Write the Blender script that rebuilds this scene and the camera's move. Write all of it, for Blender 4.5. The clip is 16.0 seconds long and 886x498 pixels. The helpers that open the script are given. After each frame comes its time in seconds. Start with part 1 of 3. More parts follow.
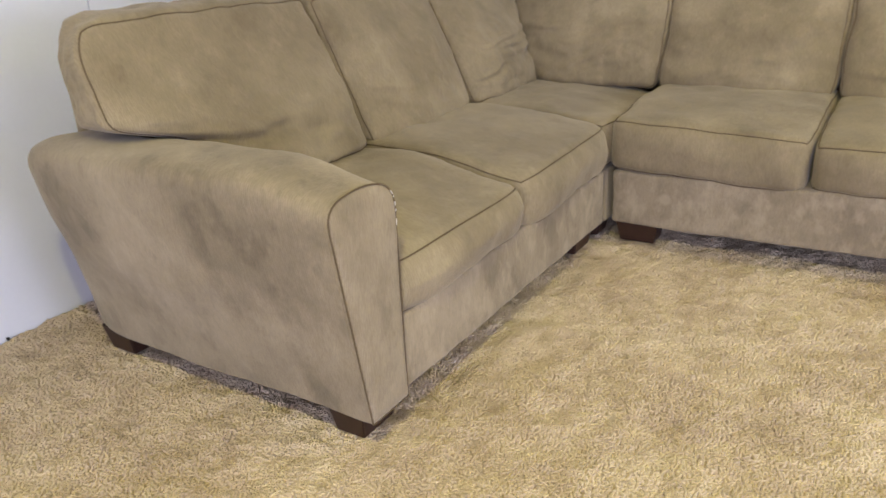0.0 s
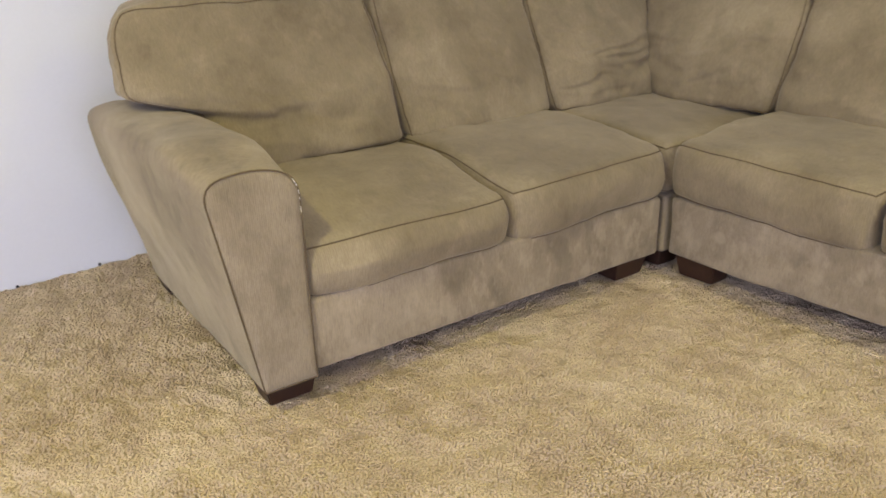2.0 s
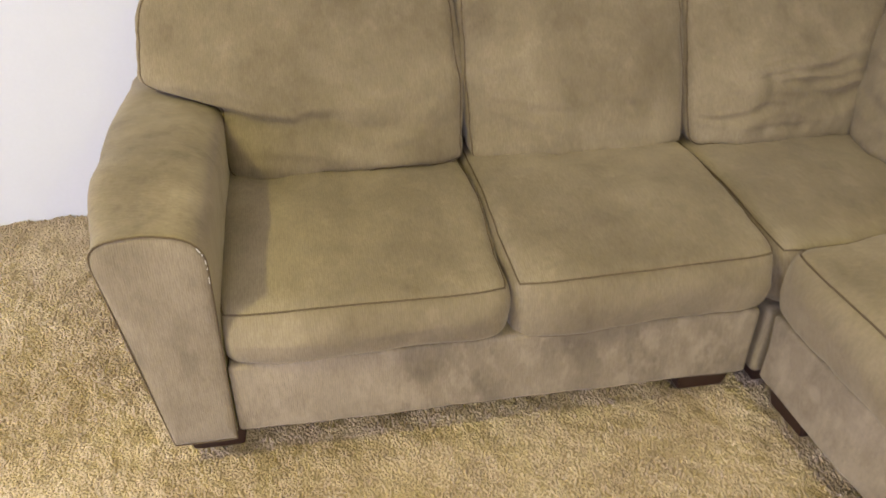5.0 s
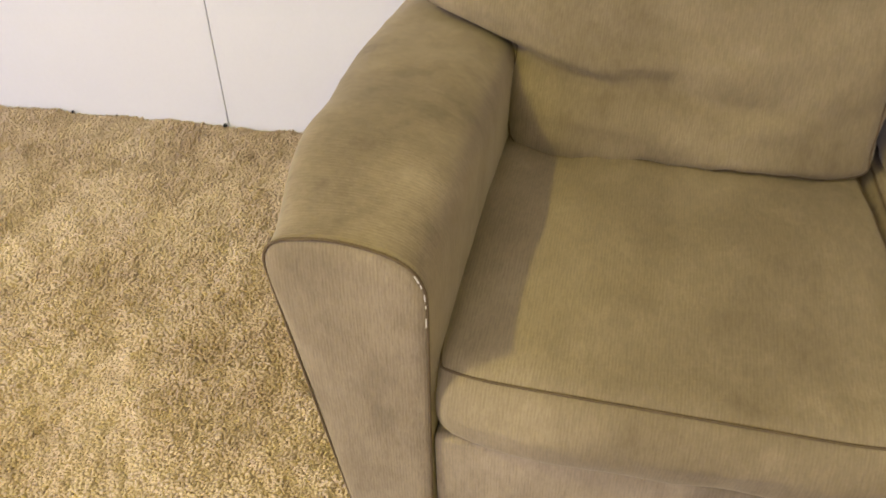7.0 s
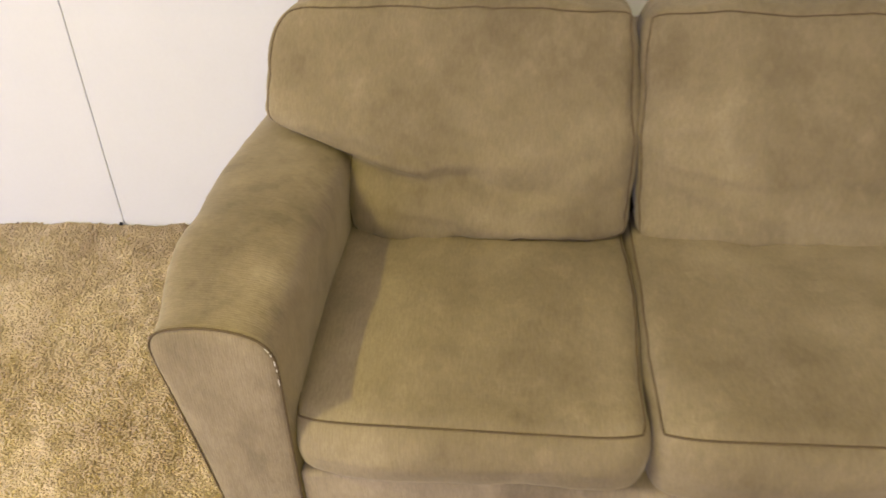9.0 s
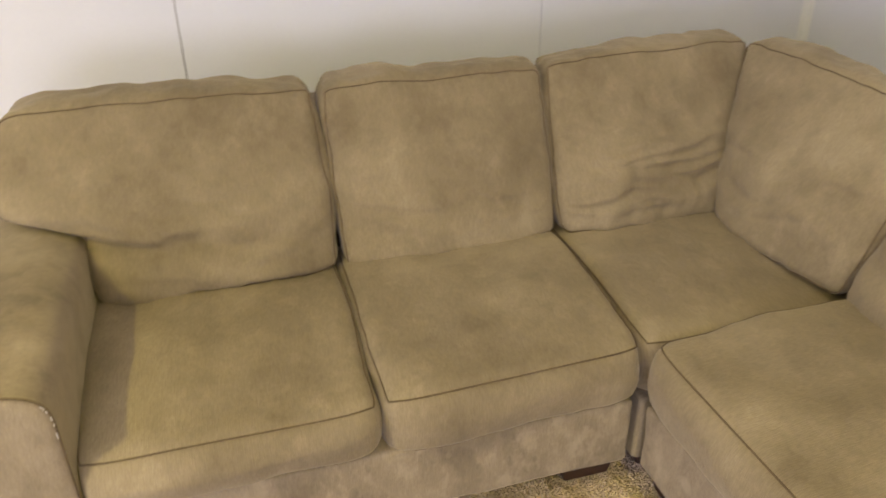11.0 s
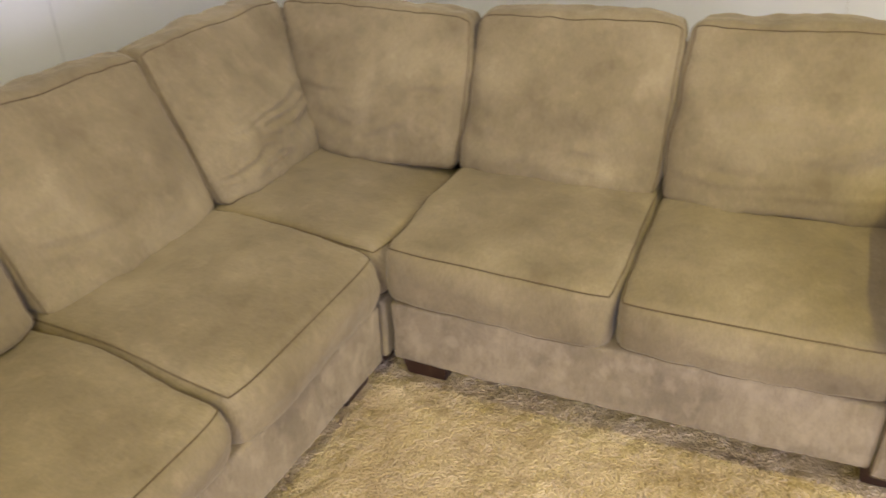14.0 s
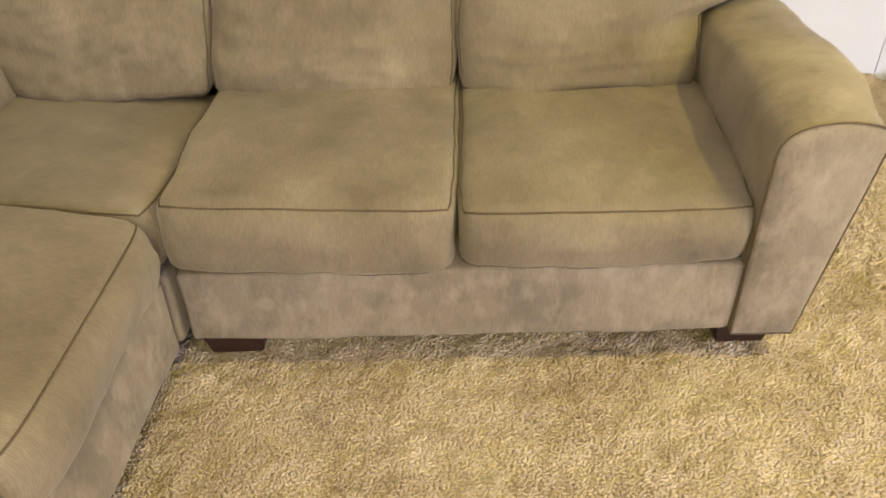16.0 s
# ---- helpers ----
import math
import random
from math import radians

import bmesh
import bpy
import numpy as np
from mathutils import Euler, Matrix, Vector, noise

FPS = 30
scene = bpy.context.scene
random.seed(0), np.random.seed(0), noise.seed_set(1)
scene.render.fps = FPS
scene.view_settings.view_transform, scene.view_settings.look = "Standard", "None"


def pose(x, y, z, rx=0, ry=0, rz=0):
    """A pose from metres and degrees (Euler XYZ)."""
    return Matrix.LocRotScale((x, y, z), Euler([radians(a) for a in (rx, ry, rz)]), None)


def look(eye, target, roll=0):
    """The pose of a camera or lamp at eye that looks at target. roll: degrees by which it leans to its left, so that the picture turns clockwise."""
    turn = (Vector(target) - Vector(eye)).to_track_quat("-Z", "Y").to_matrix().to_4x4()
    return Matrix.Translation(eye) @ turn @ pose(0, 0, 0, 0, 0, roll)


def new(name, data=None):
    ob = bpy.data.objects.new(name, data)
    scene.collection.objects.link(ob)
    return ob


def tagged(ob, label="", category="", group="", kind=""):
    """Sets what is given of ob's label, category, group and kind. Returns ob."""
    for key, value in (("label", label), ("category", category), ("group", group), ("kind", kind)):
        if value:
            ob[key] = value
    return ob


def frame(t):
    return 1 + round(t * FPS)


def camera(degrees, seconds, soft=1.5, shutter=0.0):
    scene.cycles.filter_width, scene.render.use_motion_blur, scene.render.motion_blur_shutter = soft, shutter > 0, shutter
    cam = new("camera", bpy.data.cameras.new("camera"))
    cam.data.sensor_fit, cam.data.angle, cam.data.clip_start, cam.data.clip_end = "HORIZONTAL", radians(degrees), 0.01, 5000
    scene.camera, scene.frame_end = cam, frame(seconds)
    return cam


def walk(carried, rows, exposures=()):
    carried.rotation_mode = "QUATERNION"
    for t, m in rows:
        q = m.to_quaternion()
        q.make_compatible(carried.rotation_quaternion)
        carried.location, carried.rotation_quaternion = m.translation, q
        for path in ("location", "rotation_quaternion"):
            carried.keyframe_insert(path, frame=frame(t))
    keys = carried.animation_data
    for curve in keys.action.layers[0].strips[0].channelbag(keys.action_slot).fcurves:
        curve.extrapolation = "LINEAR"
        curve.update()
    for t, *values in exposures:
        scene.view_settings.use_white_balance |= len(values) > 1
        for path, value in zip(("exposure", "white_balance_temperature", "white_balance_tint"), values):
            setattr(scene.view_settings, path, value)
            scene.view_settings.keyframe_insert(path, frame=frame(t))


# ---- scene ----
cam = camera(60.03, 16.0, 1.6, 0.4)
PATH = [
    (0, (1.409, -2.923, 1.019), (0.4, -1.371, 0.262), -2.7),
    (0.5, (1.643, -2.817, 1.032), (0.402, -1.433, 0.294), -5.1),
    (1, (1.808, -2.714, 1.023), (0.443, -1.438, 0.311), -4.9),
    (1.5, (1.926, -2.533, 1.013), (0.497, -1.336, 0.288), -2.4),
    (2, (1.997, -2.385, 1.007), (0.466, -1.331, 0.268), -1.6),
    (2.5, (2.125, -2.247, 1.025), (0.492, -1.379, 0.264), -1.0),
    (3, (2.165, -2.109, 1.063), (0.517, -1.353, 0.217), -0.7),
    (3.2, (2.134, -2.049, 1.087), (0.512, -1.281, 0.204), 0.3),
    (5.3, (1.685, -1.532, 1.32), (0.021, -1.25, 0.246), 1.2),
    (5.5, (1.604, -1.535, 1.326), (-0.055, -1.277, 0.239), 1.5),
    (6, (1.442, -1.582, 1.282), (-0.192, -1.495, 0.131), 2.5),
    (6.5, (1.304, -1.588, 1.198), (-0.291, -1.778, 0.006), 1.4),
    (7, (1.186, -1.564, 1.122), (-0.349, -1.942, -0.103), -0.5),
    (7.5, (1.146, -1.554, 1.081), (-0.328, -2.01, -0.19), -2.8),
    (8, (1.135, -1.514, 1.152), (-0.345, -1.96, -0.118), -4.2),
    (8.2, (1.164, -1.492, 1.21), (-0.356, -1.892, -0.027), -4.0),
    (10.3, (1.761, -1.258, 1.406), (0.026, -1.14, 0.418), -1.4),
    (10.5, (1.777, -1.275, 1.428), (0.051, -1.07, 0.44), -1.1),
    (11, (1.754, -1.36, 1.45), (0.069, -0.877, 0.486), -0.7),
    (11.5, (1.649, -1.483, 1.497), (0.064, -0.75, 0.523), -2.3),
    (12, (1.633, -1.59, 1.497), (0.107, -0.724, 0.536), -3.8),
    (12.5, (1.631, -1.703, 1.467), (0.234, -0.645, 0.504), -3.7),
    (13, (1.626, -1.82, 1.466), (0.382, -0.598, 0.487), -2.5),
    (13.5, (1.551, -1.916, 1.441), (0.501, -0.521, 0.466), -2.5),
    (14, (1.433, -2.034, 1.404), (0.68, -0.46, 0.426), -1.6),
    (14.5, (1.399, -2.034, 1.348), (0.898, -0.359, 0.377), -1.0),
    (15, (1.33, -1.955, 1.302), (1.059, -0.237, 0.314), -1.5),
    (15.5, (1.265, -1.896, 1.277), (1.142, -0.209, 0.21), -1.4),
    (16, (1.167, -1.8, 1.231), (1.1, -0.166, 0.08), -1.2),
]
EXPOSURES = [(0, -0.14, 5700, 10), (0.5, -0.18, 5700, 10), (1, -0.27, 5750, 10), (3.2, -0.30, 5900, 10), (5.5, -0.09, 6150, 10), (7, -0.28, 6600, 10), (8.2, -0.20, 6650, 10), (10.5, -0.13, 6750, 10), (12, -0.06, 6300, 10), (14, -0.02, 6350, 10), (16, -0.02, 6350, 10)]
walk(cam, [(t, look(eye, target, roll)) for t, eye, target, roll in PATH], EXPOSURES)

# ---- world, lamps ----
world = bpy.data.worlds.new("world")
scene.world = world
world.use_nodes = True
wn = world.node_tree.nodes
sky = wn.new("ShaderNodeTexSky")
sky.sky_type = "NISHITA"
sky.sun_disc = False
sky.sun_elevation, sky.sun_rotation = radians(40), radians(150)
wn["Background"].inputs["Strength"].default_value = 0.1
world.node_tree.links.new(sky.outputs[0], wn["Background"].inputs["Color"])


def lamp(name, place, target, power, color, size, size_y=0.0, shape="DISK"):
    data = bpy.data.lights.new(name, "AREA")
    data.shape, data.size, data.energy, data.color = shape, size, power, color
    if size_y:
        data.shape, data.size_y = "RECTANGLE", size_y
    ob = new(name, data)
    ob.matrix_world = look(place, target)
    return ob


WARM, COOL = (1.0, 0.87, 0.20), (0.81, 0.785, 1.0)
CEIL = 2.18
LAMP_A, LAMP_B = (1.15, -2.90, CEIL - 0.075), (2.60, -0.74, CEIL - 0.075)
FILL_C, LAMP_D = (0.36, -0.38, CEIL - 0.075), (3.15, -0.80, CEIL - 0.075)
lamp("lamp_south", LAMP_A, (LAMP_A[0], LAMP_A[1], 0), 33, WARM, 0.09)
lamp("lamp_east", LAMP_B, (LAMP_B[0], LAMP_B[1], 0), 20, WARM, 0.08)
lamp("lamp_far_east", LAMP_D, (LAMP_D[0], LAMP_D[1], 0), 14, WARM, 0.08)
# fill light added over the corner to brighten the walls there, no known source
lamp("corner_fill", FILL_C, (FILL_C[0], FILL_C[1], 0), 7.2, (1.0, 0.90, 0.68), 0.14)
lamp("daylight_south", (2.6, -5.97, 0.95), (2.6, 0, 0.6), 127, COOL, 2.2, 1.5)
lamp("daylight_east", (5.77, -2.8, 0.95), (0, -2.8, 0.6), 130, COOL, 2.2, 1.5)


# ---- materials ----
def material(name):
    m = bpy.data.materials.new(name)
    m.use_nodes = True
    nt = m.node_tree
    return m, nt, nt.nodes["Principled BSDF"]


def node(nt, kind, **inputs):
    n = nt.nodes.new(kind)
    for key, value in inputs.items():
        n.inputs[key.replace("_", " ")].default_value = value
    return n


def noise_tex(nt, coord, scale, detail=4.0, rough=0.55, stretch=(1, 1, 1)):
    mp = node(nt, "ShaderNodeMapping", Scale=stretch)
    nt.links.new(coord, mp.inputs["Vector"])
    n = node(nt, "ShaderNodeTexNoise", Scale=scale, Detail=detail, Roughness=rough)
    nt.links.new(mp.outputs[0], n.inputs["Vector"])
    return n.outputs["Fac"]


def ramp(nt, fac, stops):
    r = nt.nodes.new("ShaderNodeValToRGB")
    nt.links.new(fac, r.inputs["Fac"])
    el = r.color_ramp.elements
    while len(el) < len(stops):
        el.new(0.5)
    for e, (p, c) in zip(el, stops):
        e.position, e.color = p, (*c, 1)
    return r.outputs["Color"]


def mix(nt, a, b, fac, mode="MIX"):
    n = nt.nodes.new("ShaderNodeMix")
    n.data_type, n.blend_type = "RGBA", mode
    for key, v in ((0, fac), (6, a), (7, b)):
        if isinstance(v, (int, float)):
            n.inputs[key].default_value = v
        elif isinstance(v, tuple):
            n.inputs[key].default_value = (*v, 1)
        else:
            nt.links.new(v, n.inputs[key])
    return n.outputs[2]


def bump(nt, bsdf, height, strength, distance, after=None):
    b = node(nt, "ShaderNodeBump", Strength=strength, Distance=distance)
    nt.links.new(height, b.inputs["Height"])
    if after:
        nt.links.new(after, b.inputs["Normal"])
    nt.links.new(b.outputs[0], bsdf.inputs["Normal"])
    return b.outputs[0]


def fabric(name, dark, mid, light, rib, stains=0.0):
    """Brushed ribbed upholstery: nap patches, fine ribs that run along the given scale."""
    m, nt, bs = material(name)
    co = nt.nodes.new("ShaderNodeTexCoord").outputs["Object"]
    patches = noise_tex(nt, co, 3.4, 3, 0.55)
    swept = noise_tex(nt, co, 12, 5, 0.62, (1, 1, 0.55))
    smears = noise_tex(nt, co, 26, 6, 0.7, (1, 1, 0.6))
    grain = noise_tex(nt, co, 230, 3, 0.65)
    col = ramp(nt, patches, [(0.36, dark), (0.5, mid), (0.66, light)])
    col1 = ramp(nt, swept, [(0.38, dark), (0.47, mid), (0.56, mid), (0.66, light)])
    col2 = ramp(nt, smears, [(0.36, dark), (0.55, mid), (0.72, light)])
    col = mix(nt, mix(nt, col, col1, 0.38), col2, 0.15)
    g = ramp(nt, grain, [(0.3, (0.95, 0.95, 0.95)), (0.7, (1.04, 1.04, 1.04))])
    col = mix(nt, col, g, 1.0, "MULTIPLY")
    # ribs broken up into short dashes of yarn
    wave = node(nt, "ShaderNodeTexWave", Scale=72.0, Distortion=2.6, Detail=3.0, Detail_Scale=9.0)
    wave.bands_direction = rib
    nt.links.new(co, wave.inputs["Vector"])
    dashes = noise_tex(nt, co, 1.0, 2, 0.5, (60, 330, 60) if rib == "Y" else (330, 60, 60))
    ribs = mix(nt, wave.outputs["Fac"], ramp(nt, dashes, [(0.36, (0, 0, 0)), (0.64, (1, 1, 1))]), 0.6)
    rr = ramp(nt, ribs, [(0.15, (0.895, 0.89, 0.885)), (0.8, (1.06, 1.06, 1.06))])
    col = mix(nt, col, rr, 1.0, "MULTIPLY")
    if stains:
        # pale dried water marks and rubbed spots
        marks = ramp(nt, noise_tex(nt, co, 20, 4, 0.6, (1, 1, 0.6)), [(0.50, (0, 0, 0)), (0.66, (1, 1, 1))])
        # two round spots on the rail beside the corner
        for x, y, z, r in ((0.727, -0.528, 0.180, 0.020), (0.660, -0.530, 0.140, 0.011)):
            far = nt.nodes.new("ShaderNodeVectorMath")
            far.operation = "DISTANCE"
            far.inputs[1].default_value = (x, y, z)
            nt.links.new(co, far.inputs[0])
            spot = ramp(nt, far.outputs["Value"], [(r * 0.8, (1, 1, 1)), (r * 1.3, (0, 0, 0))])
            marks = mix(nt, marks, spot, 1.0, "ADD")
        weight = nt.nodes.new("ShaderNodeMath")
        weight.use_clamp = True
        weight.operation = "MULTIPLY"
        weight.inputs[1].default_value = stains
        nt.links.new(marks, weight.inputs[0])
        col = mix(nt, col, tuple(c * 1.2 for c in light), weight.outputs[0])
    nt.links.new(col, bs.inputs["Base Color"])
    bs.inputs["Roughness"].default_value = 0.92
    bs.inputs["Specular IOR Level"].default_value = 0.15
    bs.inputs["Sheen Weight"].default_value = 0.3
    bs.inputs["Sheen Roughness"].default_value = 0.45
    bs.inputs["Sheen Tint"].default_value = (0.85, 0.78, 0.66, 1)
    n1 = bump(nt, bs, swept, 0.3, 0.010)
    n2 = bump(nt, bs, ribs, 0.28, 0.0012, n1)
    bump(nt, bs, grain, 0.12, 0.0005, n2)
    return m


CALM = ((0.170, 0.134, 0.082), (0.234, 0.188, 0.117), (0.333, 0.271, 0.176))
CRUSHED = ((0.150, 0.119, 0.080), (0.268, 0.217, 0.147), (0.372, 0.305, 0.214))
FABRIC_Y = fabric("fabric_ribs_across_y", *CALM, "Y")
FABRIC_X = fabric("fabric_ribs_across_x", *CALM, "X")
ARM_Y = fabric("crushed_fabric_across_y", *CRUSHED, "Y")
ARM_X = fabric("crushed_fabric_across_x", *CRUSHED, "X")
RAIL_Y = fabric("stained_fabric_across_y", *CRUSHED, "Y", 0.40)
RAIL_X = fabric("stained_fabric_across_x", *CRUSHED, "X", 0.40)


def plain(name, color, rough, scale=40.0, var=0.12, bumps=0.15, dist=0.002, spec=0.3):
    m, nt, bs = material(name)
    co = nt.nodes.new("ShaderNodeTexCoord").outputs["Object"]
    a, b = noise_tex(nt, co, scale, 5), noise_tex(nt, co, scale * 0.07, 3)
    lo, hi = tuple(c * (1 - var) for c in color), tuple(min(1, c * (1 + var)) for c in color)
    col = mix(nt, ramp(nt, a, [(0.3, lo), (0.7, hi)]), ramp(nt, b, [(0.3, lo), (0.7, hi)]), 0.5)
    nt.links.new(col, bs.inputs["Base Color"])
    bs.inputs["Roughness"].default_value = rough
    bs.inputs["Specular IOR Level"].default_value = spec
    bump(nt, bs, a, bumps, dist)
    return m


PIPING = plain("piping_cord", (0.125, 0.092, 0.056), 0.9, 300, 0.25, 0.3, 0.001, 0.1)
WOOD = plain("dark_wood", (0.035, 0.016, 0.010), 0.45, 60, 0.35, 0.2, 0.001, 0.4)
WALL = plain("white_wall_panel", (0.70, 0.71, 0.76), 0.55, 90, 0.02, 0.08, 0.0012)
FAINT = plain("filled_gap", (0.50, 0.49, 0.47), 0.8, 60, 0.1)
GAP = plain("panel_gap", (0.15, 0.14, 0.13), 0.8, 60, 0.2)
CEILING = plain("ceiling_paint", (0.78, 0.77, 0.74), 0.85, 60, 0.03)
LINING = plain("dust_cover", (0.02, 0.02, 0.022), 0.9, 90, 0.2)
THREAD = plain("bare_thread", (0.75, 0.72, 0.66), 0.8, 400, 0.1)
FRAME = plain("white_frame", (0.8, 0.8, 0.8), 0.4, 80, 0.03)


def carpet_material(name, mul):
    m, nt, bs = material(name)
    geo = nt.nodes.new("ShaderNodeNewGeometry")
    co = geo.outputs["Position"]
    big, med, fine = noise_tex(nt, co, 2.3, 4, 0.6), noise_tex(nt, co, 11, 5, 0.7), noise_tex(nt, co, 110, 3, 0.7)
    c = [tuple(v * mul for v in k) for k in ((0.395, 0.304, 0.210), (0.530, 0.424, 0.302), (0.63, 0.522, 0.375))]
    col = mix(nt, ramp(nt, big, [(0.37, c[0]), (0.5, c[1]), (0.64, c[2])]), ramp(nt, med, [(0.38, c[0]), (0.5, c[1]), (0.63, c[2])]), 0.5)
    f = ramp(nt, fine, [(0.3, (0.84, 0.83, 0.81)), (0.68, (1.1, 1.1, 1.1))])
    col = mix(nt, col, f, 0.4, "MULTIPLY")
    # shade where the pile has parted, painted as dark specks in loose clusters
    gap_shade = ramp(nt, noise_tex(nt, co, 190, 1, 0.5), [(0.29, (1, 1, 1)), (0.36, (0, 0, 0))])
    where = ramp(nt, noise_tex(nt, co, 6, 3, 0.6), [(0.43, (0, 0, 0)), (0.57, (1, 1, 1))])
    both = mix(nt, gap_shade, where, 1.0, "MULTIPLY")
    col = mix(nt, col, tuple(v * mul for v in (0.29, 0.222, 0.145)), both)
    nt.links.new(col, bs.inputs["Base Color"])
    bs.inputs["Roughness"].default_value = 0.95
    bs.inputs["Specular IOR Level"].default_value = 0.08
    bs.inputs["Sheen Weight"].default_value = 0.1
    bump(nt, bs, fine, 0.2, 0.003)
    return m


# backing colour darkened to stand in for the pile's self-shading where no tufts stand
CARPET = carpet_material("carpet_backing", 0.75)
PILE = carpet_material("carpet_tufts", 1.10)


# ---- mesh helpers ----
def mesh_object(name, verts, faces, mat, parent=None, label="", smooth=True):
    me = bpy.data.meshes.new(name)
    me.from_pydata([tuple(v) for v in verts], [], faces)
    bm = bmesh.new()
    bm.from_mesh(me)
    bmesh.ops.recalc_face_normals(bm, faces=bm.faces)
    bm.to_mesh(me)
    bm.free()
    me.polygons.foreach_set("use_smooth", [smooth] * len(me.polygons))
    me.materials.append(mat)
    ob = new(name, me)
    if parent:
        ob.parent = parent
        # a part's own origin is the world's, a thing's origin is its base
        ob.matrix_parent_inverse = Matrix.Translation(-parent.location)
    if label:
        tagged(ob, label)
    return ob


def steps(h, r, k, m):
    """Places along one side of a rounded box: k in each rounded end, m between."""
    ends = [h - r * (1 - math.sin(math.pi / 2 * i / k)) for i in range(k, 0, -1)]
    inner = [-(h - r) + 2 * (h - r) * i / m for i in range(m + 1)]
    return [-e for e in ends] + inner + ends[::-1]


def step(x, a, b):
    t = max(0.0, min(1.0, (x - a) / (b - a)))
    return t * t * (3 - 2 * t)


class Soft:
    """A soft rounded box: half sizes, edge radius, bulge of each side, waviness, and a warp to the world."""

    def __init__(self, half, r, bulge, waves, seed, warp):
        self.h, self.r, self.b, self.waves, self.seed, self.warp = half, r, bulge, waves, seed, warp

    def place(self, p, out=0.0):
        h, r = self.h, self.r
        q = [max(-(h[i] - r), min(h[i] - r, p[i])) for i in range(3)]
        n = Vector([p[i] - q[i] for i in range(3)])
        n = n.normalized() if n.length > 1e-9 else Vector((0, 0, 1))
        v = Vector(q) + n * (r + out)
        f = [max(0.0, 1 - (p[i] / h[i]) ** 2) ** 0.7 for i in range(3)]
        for i in range(3):
            j, k = (i + 1) % 3, (i + 2) % 3
            if abs(abs(p[i]) - h[i]) < 1e-6:
                v[i] += math.copysign(self.b[i][p[i] > 0] * f[j] * f[k], p[i])
        for freq, amp in self.waves:
            v += n * amp * noise.noise(Vector(p) * freq + Vector((self.seed * 7.3, self.seed * 3.1, freq)))
        return self.warp(v)

    def mesh(self, seg):
        ax = [steps(self.h[i], self.r, 4, seg[i]) for i in range(3)]
        at, verts, faces = {}, [], []

        def vert(i, j, k):
            if (i, j, k) not in at:
                at[i, j, k] = len(verts)
                verts.append(self.place((ax[0][i], ax[1][j], ax[2][k])))
            return at[i, j, k]

        n = [len(a) - 1 for a in ax]
        for fix in range(3):
            u, w = [x for x in range(3) if x != fix]
            for side in (0, n[fix]):
                for i in range(n[u]):
                    for j in range(n[w]):
                        quad = []
                        for di, dj in ((0, 0), (1, 0), (1, 1), (0, 1)):
                            key = [0, 0, 0]
                            key[fix], key[u], key[w] = side, i + di, j + dj
                            quad.append(vert(*key))
                        faces.append(quad)
        return verts, faces

    def rim(self, fix, side, n=44, out=0.0008):
        """The edge loop round one side, on the rounded edge."""
        u, w = [x for x in range(3) if x != fix]
        hu, hw = self.h[u], self.h[w]
        pts = []
        for a0, b0, a1, b1 in ((-1, -1, 1, -1), (1, -1, 1, 1), (1, 1, -1, 1), (-1, 1, -1, -1)):
            for i in range(n):
                t = i / n
                p = [0, 0, 0]
                p[fix] = side * self.h[fix]
                p[u], p[w] = (a0 + (a1 - a0) * t) * hu, (b0 + (b1 - b0) * t) * hw
                pts.append(self.place(p, out))
        return pts


def tube(points, radius, closed=True, sides=6):
    pts = [Vector(p) for p in points]
    n = len(pts)
    verts, faces = [], []
    side = None
    for i in range(n):
        a, b = (pts[i - 1], pts[(i + 1) % n]) if closed else (pts[max(0, i - 1)], pts[min(n - 1, i + 1)])
        t = (b - a).normalized()
        if side is None:
            side = t.orthogonal().normalized()
        side = (side - t * side.dot(t)).normalized()
        up = t.cross(side)
        for k in range(sides):
            ang = 2 * math.pi * k / sides
            verts.append(pts[i] + radius * (math.cos(ang) * side + math.sin(ang) * up))
    for i in range(n if closed else n - 1):
        for k in range(sides):
            j = (i + 1) % n
            faces.append([i * sides + k, i * sides + (k + 1) % sides, j * sides + (k + 1) % sides, j * sides + k])
    return verts, faces


def round_profile(corners, k=6):
    """A polygon with rounded corners from rows of x, z, radius."""
    out, n = [], len(corners)
    for i in range(n):
        p = Vector(corners[i][:2])
        a, b = Vector(corners[i - 1][:2]) - p, Vector(corners[(i + 1) % n][:2]) - p
        r = min(corners[i][2], a.length * 0.49, b.length * 0.49)
        s, e = p + a.normalized() * r, p + b.normalized() * r
        for j in range(k + 1):
            t = j / k
            out.append((1 - t) ** 2 * s + 2 * t * (1 - t) * p + t * t * e)
    return out


def dense(poly, gap):
    out = []
    for i, p in enumerate(poly):
        q = poly[(i + 1) % len(poly)]
        m = max(1, int((q - p).length / gap))
        out += [p + (q - p) * j / m for j in range(m)]
    return out


# ---- the sofa ----
# a: metres along a wing from the inner corner; d: metres out from the seat's back line; z: up
def wing_left(a, d, z):
    return Vector((d, -a, z))


def wing_right(a, d, z):
    return Vector((a, -d + (a - 0.55) * 0.042, z))


